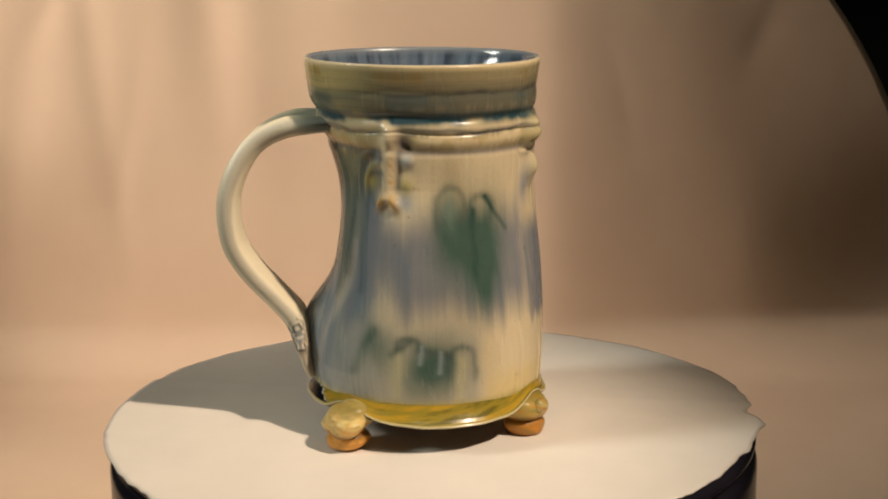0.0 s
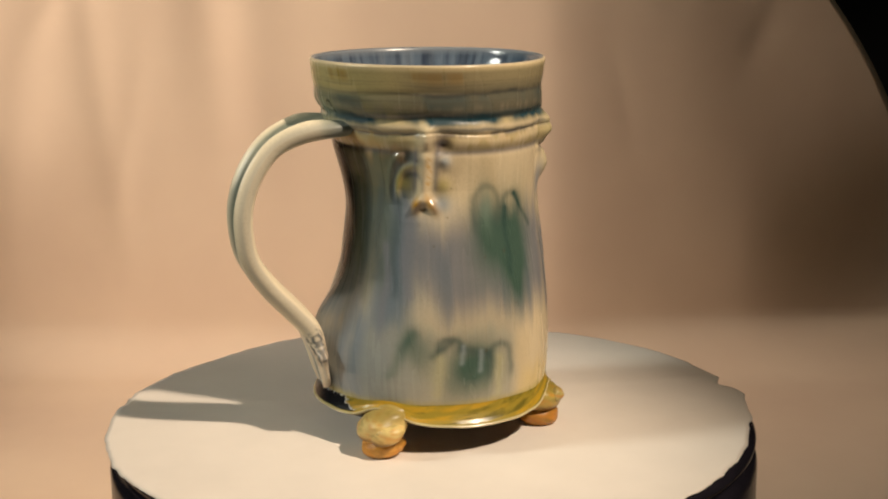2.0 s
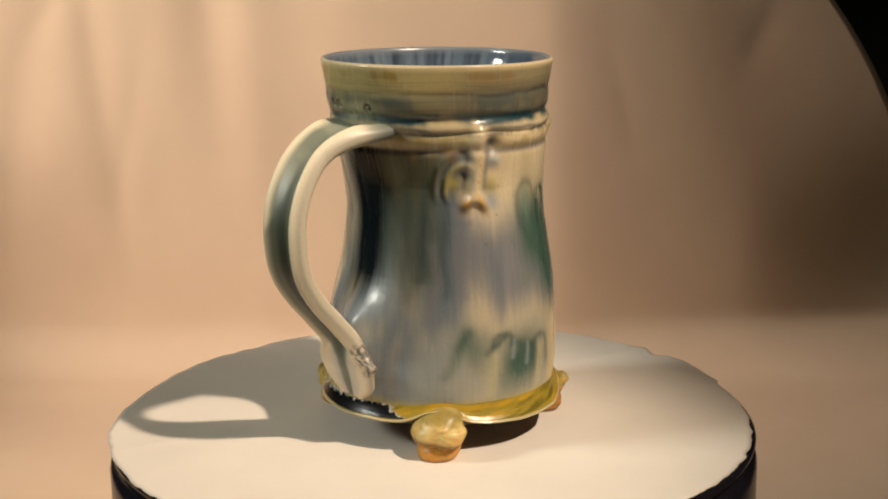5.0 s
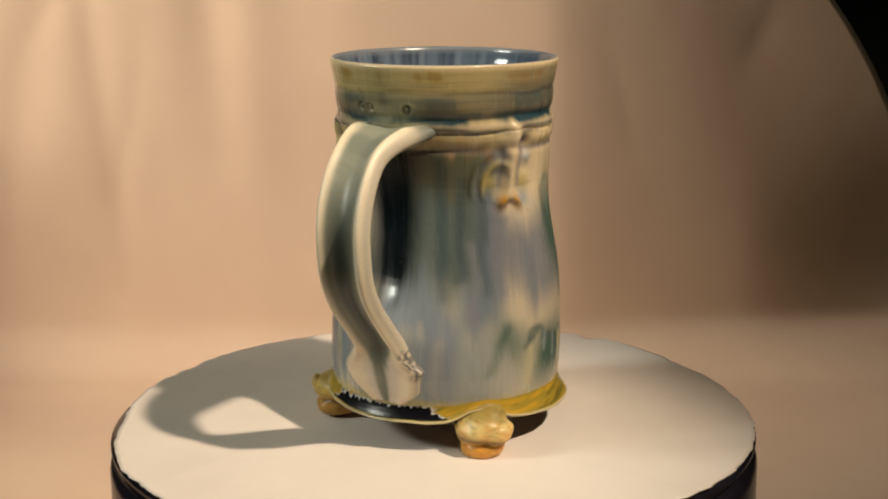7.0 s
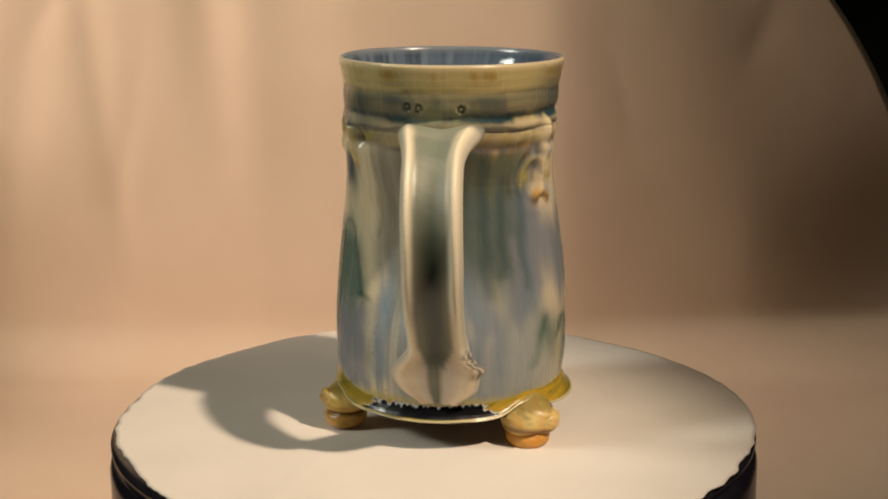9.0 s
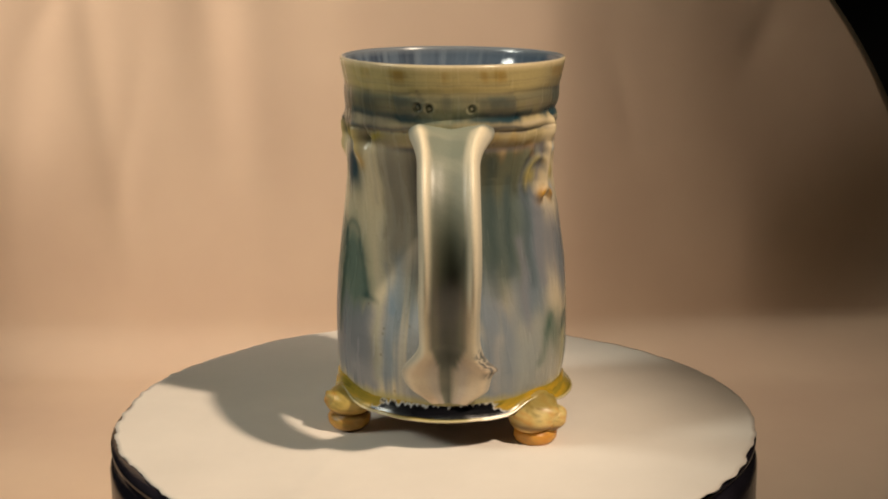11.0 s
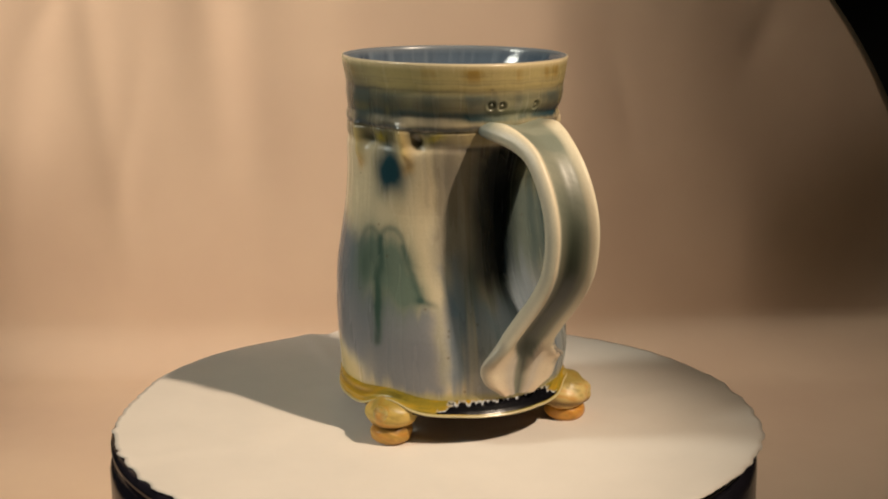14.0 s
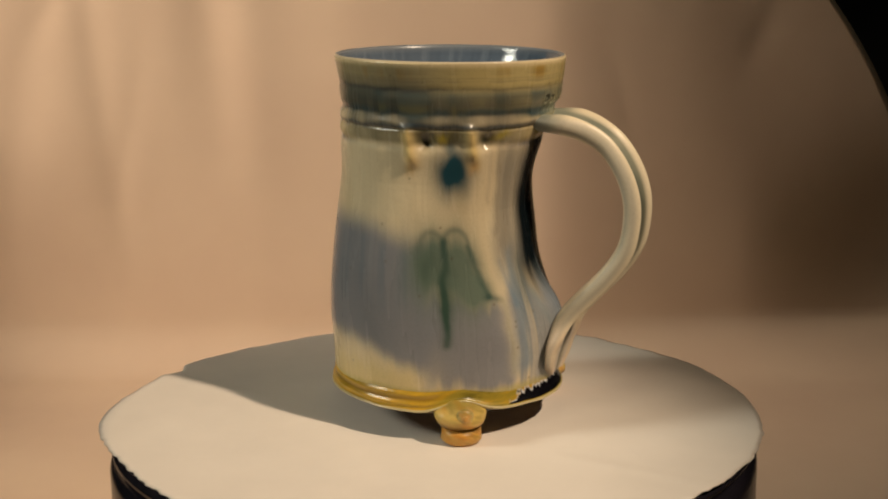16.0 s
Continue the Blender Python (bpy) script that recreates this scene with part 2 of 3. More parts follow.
def pot_relief(phi, z):
    """Thickness added to the wall in mm: collar grooves, rolled band, modelled drips, stamped rings."""
    phi, z = own_angle(phi), (z - 1.5) / 0.989
    back = step(wrap(phi - 110), -75, -45) * (1 - step(wrap(phi - 110), 50, 62))
    wave = 0.7 * ripple(phi, 0 * z, 3, 0, seed=3, octaves=2) + 1.3 * bell(wrap(phi + 108), 0, 14)
    e = -0.16 * bell(z, 112.4 + 0.5 * wave, 1.1) + 0.2 * bell(z, 109.0, 2.0)
    e += -0.7 * bell(z, 104.6 + 0.4 * wave, 1.3) * (1 - 0.7 * back)
    e += 0.3 * bell(z, 101.7 + 0.6 * wave, 1.3) - 0.35 * bell(z, 99.9 + 0.6 * wave, 0.45) + 0.3 * bell(z, 97.6 + 0.4 * wave, 1.5) * (1 - back)
    e += -0.5 * bell(z, 94.6 + 0.2 * wave, 1.3) * (1 - 0.3 * back)
    # a hanging stem with curls beside it and a forked tip
    p = wrap(phi + 111)
    stem = bell(p, 0.10 * (z - 84), 3.5 + 1.6 * bell(z, 96, 5)) * step(z, 76.5, 80) * (1 - step(z, 100, 104))
    fork = bell(np.abs(p), 4.4, 2.8) * bell(z + 0.25 * np.abs(p), 79.0, 2.0)
    far = np.hypot((p + 6) * 0.6, (z - 82) * 0.75)
    curl = (bell(far, 6.0, 1.1) + 0.8 * bell(far, 9.6, 1.2)) * step(z, 77, 82) * (1 - step(p, -5, 1))
    e += 2.4 * stem + 1.7 * fork + 0.9 * curl + 0.4 * bell(np.hypot((p + 12) * 0.6, z - 84), 0, 3.0)
    e += 0.6 * bell(np.hypot((p - 9.5) * 0.6, z - 84), 0, 2.6) + 0.9 * bell(np.hypot((p - 10.5) * 0.6, z - 91.7), 0, 2.2)
    e -= 1.3 * bell(p, 8.5, 4.0) * bell(z, 96.8, 1.8) + 0.8 * bell(p, -8, 4) * bell(z, 94.5, 2.0)
    # a knot on the side away from the handle
    p = wrap(phi + 22)
    e += 3.5 * bell(np.hypot(p * 0.6, (z - 98.5) * 0.8), 0, 4.4) - 1.5 * bell(p, 0, 7) * bell(z, 92.3 - 0.12 * p, 0.9)
    e += 2.9 * bell(p, 2, 6) * bell(z, 86.5, 4.6) - 0.9 * bell(p, -10, 2) * bell(z, 92, 6)
    # two tabs pulled down from the shoulder, hollows between and beside them
    for a, low in ((90, 86.5), (122.5, 87.5)):
        p = wrap(phi - a)
        e += 1.7 * bell(p, 0.25 * (96 - z), 3.4) * step(z, low, low + 5) * (1 - step(z, 99.5, 102.5))
    e -= 2.0 * bell(np.hypot(wrap(phi - 99) * 0.62, z - 96), 0, 2.6) + 2.0 * bell(np.hypot(wrap(phi - 131) * 0.62, z - 96.2), 0, 2.5)
    e -= 1.0 * bell(wrap(phi - 112), 0, 6.0) * bell(z, 96, 4)
    # clay pressed up to the foot of the handle, and the stamped rings over its head
    p = wrap(phi - 182)
    e += 4.2 * bell(p, 0, 13) * np.where(z > 37, bell(z, 37, 8.5), bell(z, 37, 16))
    for a, zc in ((173, 108.0), (167.5, 108.2), (193.1, 107.7)):
        d = np.hypot(wrap(phi - a) * 0.66, z - zc)
        e += -0.6 * bell(d, 0.95, 0.40) + 0.15 * bell(d, 1.8, 0.5)
    # uneven hand-pressed wall
    return e + 0.16 * ripple(phi, z, 3, 0.05, seed=6, octaves=2)


CREAM, SAND = (0.64, 0.545, 0.385), (0.52, 0.43, 0.28)
LILAC, BLUE = (0.215, 0.222, 0.245), (0.125, 0.165, 0.20)
GREEN, TEAL = (0.075, 0.125, 0.10), (0.022, 0.065, 0.085)
AMBER = (0.42, 0.25, 0.07)
BLACK = (0.004, 0.004, 0.006)


def pot_colour(phi, z):
    """The glaze that ran down the wall: colour and roughness for angle (degrees) and height (mm)."""
    phi, z = own_angle(phi), (z - 1.5) / 0.989
    streak = ripple(phi, z, 13, 0.012, seed=21)
    fine = ripple(phi, z, 44, 0.04, seed=22, octaves=2)
    soft = ripple(phi, z, 6, 0.05, seed=23)
    run = 2.8 * streak + 0.15 * fine
    a0 = phi + 1.2 * ripple(phi, z, 5, 0.12, seed=24)
    zr = z + run

    def at(a):
        return wrap(a0 - a)

    def spot(a, h, wa, wz):
        return bell(np.hypot(at(a) / wa, (z + 0.5 * run - h) / wz), 0, 1)

    def pane(a, b, low, high, sa=5.0, sz=4.0):
        mid, half = (a + b) / 2, (b - a) / 2
        d = np.abs(at(mid))
        return (1 - step(d, half - sa, half + sa)) * step(zr, low - sz, low + sz) * (1 - step(zr, high - sz, high + sz))

    def arch(a, top, half, low, w):
        """A drawn arch: two legs and a round top, widths in mm."""
        x = at(a) * 0.65
        d = np.where(z > top - half, np.abs(np.hypot(x, z - top + half) - half), np.abs(np.abs(x) - half))
        return bell(d, 0, w) * step(z, low - 3, low + 3)

    def line(a, h, b, k, w):
        """A run of glaze from one place to another, width in mm."""
        ax, bx = at(a) * 0.65, (b - a) * 0.65
        dz, dx = k - h, bx
        t = np.clip(((z - h) * dz + ax * dx) / (dz * dz + dx * dx), 0, 1)
        return bell(np.hypot(ax - t * dx, z - h - t * dz), 0, w)

    c = np.zeros(phi.shape + (3,)) + np.array(CREAM)
    c = lay(c, SAND, 0.5 * step(soft, 0.0, 1.2))
    # broad lilac pour around the belly
    c = lay(c, LILAC, 0.92 * pane(-150, -30, 43, 74, 8, 9))
    zs = z + 0.35 * run
    c = lay(c, LILAC, 0.95 * pane(-30, 104, -50, 200, 8, 6) * step(zs, 26 - 9 * step(a0, 55, 105), 34 - 9 * step(a0, 55, 105)) * (1 - step(zs, 64 - 6 * step(a0, 60, 100), 74 - 6 * step(a0, 60, 100))))
    c = lay(c, LILAC, 0.95 * pane(96, 150, 15, 45, 6, 4) * (1 - 0.6 * spot(94, 20, 12, 8)))
    c = lay(c, BLUE, 0.5 * pane(-120, 100, 46, 68, 10, 9) * step(streak, -0.3, 0.9))
    c = lay(c, (0.235, 0.265, 0.285), 0.9 * pane(-160, -112, 14, 50, 9, 6) * (0.7 + 0.3 * streak))
    c = lay(c, CREAM, 0.4 * (spot(-112, 45, 9, 8) + spot(-146, 45, 8, 8) + spot(-108, 24, 5, 9) + spot(-125, 22, 6, 8)))
    c = lay(c, CREAM, 0.9 * pane(-50, 5, 8, 38, 7, 3))
    c = lay(c, (0.62, 0.50, 0.26), 0.8 * (1 - step(zs, 18, 27)) * pane(-60, 96, -20, 60, 8))
    # dark moss and blue between the handle and the stem, in broad runs
    side = pane(-186, -118, -20, 95, 7, 3)
    c = lay(c, (0.215, 0.255, 0.285), 0.95 * side * (1 - step(zr, 30, 40)))
    c = lay(c, (0.16, 0.20, 0.235), 0.95 * side * step(zr, 30, 40))
    c = lay(c, (0.135, 0.165, 0.145), 0.92 * side * step(zr + 3 * streak, 44, 62) * step(0 - at(-124), -4, 12))
    c = lay(c, (0.17, 0.175, 0.12), 0.9 * side * step(zr, 76, 86))
    c = lay(c, CREAM, 0.32 * (spot(-112, 45, 9, 8) + spot(-146, 45, 9, 9)) + 0.35 * spot(-124, 24, 5, 9))
    # dark glaze by the handle with the handle's shadow painted in
    c = lay(c, (0.03, 0.04, 0.042), 0.3 * (spot(-168, 80, 6, 17) + 0.8 * spot(-160, 92, 8, 4)))
    c = lay(c, (0.045, 0.075, 0.082), 0.5 * (line(-152, 90, -150, 48, 2.6) + line(-139, 84, -141, 54, 2.2)) + 0.35 * line(-127, 78, -128, 50, 2.0))
    c = lay(c, LILAC, 0.75 * (line(-120, 76, -120, 50, 2.2) + line(-133, 64, -133, 36, 2.0)))
    # glaze behind the handle, deepened by painting in the shadow it casts
    c = lay(c, (0.035, 0.045, 0.055), 0.7 * pane(-192, -178, 60, 94, 6, 8))
    # first pair of green arches and the green pool under them
    c = lay(c, GREEN, 1.1 * spot(-60, 67, 13, 14) + 0.95 * spot(-79, 67, 10, 14) + 0.8 * spot(-63, 54, 7, 10))
    c = lay(c, (0.045, 0.085, 0.075), 0.42 * arch(-78, 83.5, 4.4, 70, 1.3) + 0.45 * arch(-61, 80.5, 4.2, 72, 1.4) + 0.6 * line(-59, 80, -45, 69, 0.8) + 0.6 * line(-66, 76, -66, 56, 1.2))
    c = lay(c, (0.20, 0.27, 0.22), 0.6 * spot(-78, 75, 3.4, 6))
    c = lay(c, (0.33, 0.335, 0.30), 0.6 * pane(-155, -64, 12, 39, 5, 4))
    # green arches low on the wall with pale drips in them
    c = lay(c, GREEN, 1.1 * spot(-88, 26, 16, 10) + 0.6 * spot(-114, 33, 8, 7) + 0.4 * line(-116, 38, -128, 24, 2.0))
    c = lay(c, (0.05, 0.085, 0.08), 0.55 * arch(-99, 36.6, 3.2, 33, 1.2) + 0.5 * arch(-73.5, 33.5, 4.2, 22, 1.3) + 0.6 * line(-99, 35, -106, 31, 1.3) + 0.6 * line(-93, 33, -82, 31, 1.8))
    c = lay(c, (0.36, 0.41, 0.44), 0.45 * (line(-93, 34, -93, 28.5, 0.8) + line(-84.5, 32, -84.5, 25.5, 0.8)))
    c = lay(c, (0.46, 0.43, 0.28), 0.65 * (line(-74, 29, -75, 17, 1.8) + line(-103, 30, -104, 18, 1.8)))
    # twin-lobed green blotch with a long tip
    c = lay(c, (0.145, 0.185, 0.15), 1.1 * spot(117, 55, 14, 14) + 1.0 * spot(99.5, 57, 9.5, 11) + 0.7 * spot(127, 47, 9, 5))
    c = lay(c, (0.05, 0.09, 0.07), 0.7 * line(107.5, 64, 110.5, 31, 1.3) + 0.55 * spot(110, 44, 4.5, 9) + 0.45 * spot(100, 56, 4, 6))
    c = lay(c, (0.06, 0.10, 0.085), 0.5 * arch(115, 68, 4.8, 58, 1.2) + 0.4 * arch(101, 67.5, 3.8, 60, 1.2))
    c = lay(c, (0.07, 0.11, 0.095), 0.65 * (line(121, 62, 131, 46, 1.2) + line(131, 45.5, 140, 44, 1.0)) + 0.4 * line(141.5, 43, 145, 20, 1.0))
    c = lay(c, (0.56, 0.50, 0.37), 0.65 * (line(136, 72, 147, 20, 2.8)))
    c = lay(c, (0.20, 0.26, 0.31), 0.8 * line(152, 58, 152, 22, 3.2) + 0.4 * line(143, 56, 150, 42, 1.4))
    c = lay(c, (0.05, 0.08, 0.075), 0.7 * (spot(163, 50, 5, 13)))
    c = lay(c, (0.34, 0.38, 0.30), 0.7 * line(168, 44, 172, 34, 1.4))
    c = lay(c, (0.20, 0.23, 0.265), 0.8 * pane(148, 216, 10, 46, 5, 5) * step(streak + 0.5 * fine, -1.4, 0.1))
    c = lay(c, (0.36, 0.35, 0.33), 0.5 * (line(158, 36, 160, 18, 1.6) + line(207, 34, 206, 18, 1.6)))
    # taupe streaks beside the handle, its shadow painted as a dark stripe under it
    c = lay(c, (0.225, 0.22, 0.20), 0.85 * pane(140, 172, 52, 94, 7, 9) * (0.75 + 0.25 * step(streak, -1.4, 1.2)))
    c = lay(c, (0.20, 0.18, 0.15), 0.4 * (line(140, 96, 141, 66, 1.6) + line(148, 96, 148, 62, 2.2)) + 0.2 * line(133, 92, 133, 76, 1.2))
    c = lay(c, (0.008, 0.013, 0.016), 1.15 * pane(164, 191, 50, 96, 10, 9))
    c = lay(c, (0.085, 0.14, 0.175), 0.75 * spot(158, 46, 7, 11) * (0.8 + 0.2 * streak))
    # blue blot between the tabs
    c = lay(c, TEAL, np.maximum(1.25 * spot(113.5, 86.0, 9.5, 8.0), 0.8 * line(111.0, 97, 113, 89, 3.2)))
    # shoulder, collar and lip
    back = step(at(110), -75, -50) * (1 - step(at(110), 30, 52))
    c = lay(c, (0.48, 0.40, 0.23), 0.85 * step(z, 93.5, 95) * (1 - back))
    c = lay(c, AMBER, 0.4 * pane(-168, -112, 94, 99, 6, 3.0) * step(soft, -0.6, 0.6) + 0.5 * spot(-70, 98, 20, 2) * step(fine, -0.4, 0.6))
    c = lay(c, CREAM, 0.8 * bell(z, 101.8 + 0.8 * bell(wrap(phi + 108), 0, 14), 1.1) * (1 - back) + 0.6 * pane(-96, -34, 95.5, 99.5, 3, 1.0))
    # dark groove line, and below it the band's shadow line painted in
    c = lay(c, (0.09, 0.09, 0.12), 0.6 * bell(z, 99.9 + 0.7 * ripple(phi, 0 * z, 3, 0, seed=3) * 0.6, 0.7) * step(streak, -0.6, 0.4) + 0.65 * bell(z, 94.3, 1.0) * (1 - back))
    pale = 1 - step(np.abs(at(172)), 46, 84)
    c = lay(c, (0.10, 0.09, 0.045), 0.8 * back * step(z, 94.5, 96.5) * (1 - step(z, 100, 101.5)) * (0.8 + 0.2 * soft))
    c = lay(c, (0.155, 0.145, 0.108), 0.95 * step(z, 103.8, 105.2))
    c = lay(c, (0.36, 0.315, 0.185), 0.85 * pale * step(z, 104.2, 106.6))
    c = lay(c, (0.15, 0.155, 0.12), 0.6 * step(z, 105, 107) * (1 - step(z, 110.5, 113)) * step(soft + 0.5 * streak, -0.3, 0.7))
    c = lay(c, (0.30, 0.255, 0.19), 0.5 * bell(z, 108, 1.2) * step(fine, -0.2, 0.6))
    c = lay(c, TEAL, 1.2 * bell(z + 0.4 * streak, 104.5, 1.7) * (1 - back) * step(soft, -1.4, 0.2))
    c = lay(c, (0.036, 0.048, 0.048), 0.9 * back * step(z, 99.5, 101) * (1 - step(z, 109.5, 113)) * (0.75 + 0.25 * soft))
    c = lay(c, (0.20, 0.185, 0.10), 0.7 * back * bell(z, 106.0, 2.2) * step(soft + fine * 0.3, -0.2, 0.7))
    c = lay(c, (0.035, 0.045, 0.06), 0.7 * bell(z + 0.5 * soft, 112.4, 0.7) * step(streak + 0.5 * soft + 0.8 * back - 0.8 * pale, -0.5, 0.6))
    c = lay(c, (0.38, 0.325, 0.20), 0.9 * step(z + 0.5 * soft, 110.8, 118))
    c = lay(c, (0.075, 0.115, 0.12), 0.6 * bell(z + streak, 110.0, 1.8) * step(soft, -0.2, 0.8))
    c = lay(c, (0.52, 0.43, 0.22), 0.8 * pale * step(z, 110.5, 114))
    c = lay(c, (0.40, 0.27, 0.08), 0.7 * pale * step(z, 115, 118) * step(soft, 0.1, 0.9))
    c = lay(c, (0.70, 0.59, 0.38), 0.9 * step(z, 118.8, 120.4))
    c = lay(c, (0.05, 0.085, 0.10), 0.6 * bell(z + 0.8 * soft, 105.0, 1.2) * step(streak, -1.0, 0.2))
    c = lay(c, (0.14, 0.15, 0.12), 0.4 * bell(z + 1.0 * soft, 110.3, 2.0))
    c = lay(c, (0.08, 0.085, 0.08), 0.6 * (1 - pale) * bell(z + 0.4 * soft, 112.2, 0.45))
    c = lay(c, (0.06, 0.085, 0.11), 0.6 * bell(z, 100.8 + 0.6 * soft, 0.7))
    # throwing lines round the collar
    rings = np.sin(z * 2.3 + 0.9 * soft) + 0.7 * np.sin(z * 5.1 + 1.1 * soft + 0.4 * streak)
    c = lay(c, (0.13, 0.115, 0.085), 0.30 * step(z, 104, 106) * (1 - step(z, 117.5, 119)) * step(rings + 0.5 * soft, -0.2, 1.4))
    c = lay(c, (0.34, 0.19, 0.05), 0.35 * step(z, 114, 117) * (1 - step(z, 118.5, 119.5)) * step(soft + 0.4 * fine, 0.3, 1.1))
    # where the handle is joined: pale grey-green, rings dark
    c = lay(c, (0.33, 0.34, 0.24), 0.8 * spot(182, 106, 15, 4))
    for a, zc in ((173, 108.0), (167.5, 108.2), (193.1, 107.7)):
        d = np.hypot(wrap(phi - a) * 0.66, z - zc)
        c = lay(c, (0.05, 0.06, 0.04), 0.8 * bell(d, 0.9, 0.45) * step(wrap(phi - a) * 0.66 + 0.6 * (z - zc), -1.2, 0.4))
    # modelled stem: cream, amber tip, grey-blue curls, ochre pads
    p = wrap(phi + 111)
    c = lay(c, CREAM, 1.0 * bell(p, 0.10 * (z - 84), 4.6 + 1.5 * bell(z, 97, 5)) * step(z, 78, 82) * (1 - step(z, 100, 103)))
    c = lay(c, (0.50, 0.27, 0.05), 1.0 * bell(np.abs(p), 4.2, 3.2) * bell(z + 0.25 * np.abs(p), 79, 2.2) + 0.7 * bell(p, 2.4, 1.4) * bell(z, 87, 6) * step(ripple(phi, z, 30, 0.9, seed=61), -0.2, 0.5))
    far = np.hypot((p + 6) * 0.6, (z - 82) * 0.75)
    c = lay(c, (0.12, 0.14, 0.165), 0.6 * (bell(far, 7.8, 1.3) + bell(far, 4.2, 1.0)) * step(z, 66, 80) * (1 - step(p, -4, 2)))
    c = lay(c, (0.40, 0.34, 0.15), 0.9 * bell(np.hypot((p + 12) * 0.6, z - 84.5), 0, 2.6) + 0.5 * bell(far, 6.0, 1.0) * step(z, 78, 83) * (1 - step(p, -5, 0)) + 0.85 * bell(np.hypot((p - 9.5) * 0.6, z - 84), 0, 2.8))
    c = lay(c, (0.10, 0.11, 0.15), 0.55 * bell(np.abs(p - 0.10 * (z - 84)), 5.6, 1.5) * step(z, 80, 84) * (1 - step(z, 94, 98)))
    c = lay(c, (0.42, 0.45, 0.46), 0.9 * bell(np.hypot((p - 10.5) * 0.6, z - 91.7), 0, 2.1))
    c = lay(c, (0.26, 0.30, 0.33), 0.8 * bell(np.hypot((p - 9) * 0.6, z - 78.5), 0, 3.0))
    c = lay(c, (0.38, 0.20, 0.05), 0.35 * spot(-127, 94, 6, 1.6) + 0.35 * spot(-124, 91, 3, 1.5))
    c = lay(c, (0.06, 0.05, 0.09), 0.8 * bell(p, 8.5, 4.0) * bell(z, 97.2, 2.2))
    # knot and tabs
    c = lay(c, (0.50, 0.44, 0.26), 0.7 * spot(-22, 98, 9, 5) + 0.6 * spot(-20, 86, 7, 5))
    c = lay(c, (0.05, 0.05, 0.07), 0.7 * spot(-22, 92.3, 8, 0.9))
    c = lay(c, (0.24, 0.27, 0.33), 0.7 * spot(-27, 82, 5, 6))
    for a in (90, 122.5):
        c = lay(c, (0.62, 0.48, 0.24), 0.9 * bell(wrap(phi - a), 0.25 * (96 - z), 3.4) * step(z, 86, 90) * (1 - step(z, 98, 101)))
        c = lay(c, (0.50, 0.31, 0.13), 0.6 * spot(a + 1, 88, 3.0, 2.2))
    c = lay(c, (0.02, 0.03, 0.02), 0.85 * (bell(np.hypot(wrap(phi - 99) * 0.62, z - 96.2), 0, 2.3) + bell(np.hypot(wrap(phi - 131) * 0.62, z - 96.4), 0, 2.3)))
    c = lay(c, (0.36, 0.29, 0.06), 0.8 * spot(108, 97, 3.0, 1.6) + 0.7 * spot(140, 98, 7, 1.3))
    c = lay(c, (0.40, 0.34, 0.12), 0.75 * (1 - step(z + 0.12 * run, 13.5, 17)))
    # pinholes and iron specks
    rng = np.random.RandomState(7)
    for _ in range(45):
        a, h, r = rng.uniform(-180, 180), rng.uniform(14, 119), rng.uniform(0.25, 0.5)
        near = (np.abs(wrap(phi - a)) < 2) & (np.abs(z - h) < 2)
        c[near] = lay(c[near], (0.10, 0.07, 0.04), 0.6 * bell(np.hypot(wrap(phi[near] - a) * 0.65, z[near] - h), 0, r))
    # strong firing: richer colour, deeper darks
    lum = c.mean(-1, keepdims=True)
    c = (lum + 1.17 * (c - lum)) * np.clip(lum / 0.34, 0.05, 1.6) ** 0.13
    matt = 0.27 + 0.06 * soft + 0.05 * fine
    return np.clip(c, 0.003, 0.9), np.clip(matt, 0.18, 0.6)


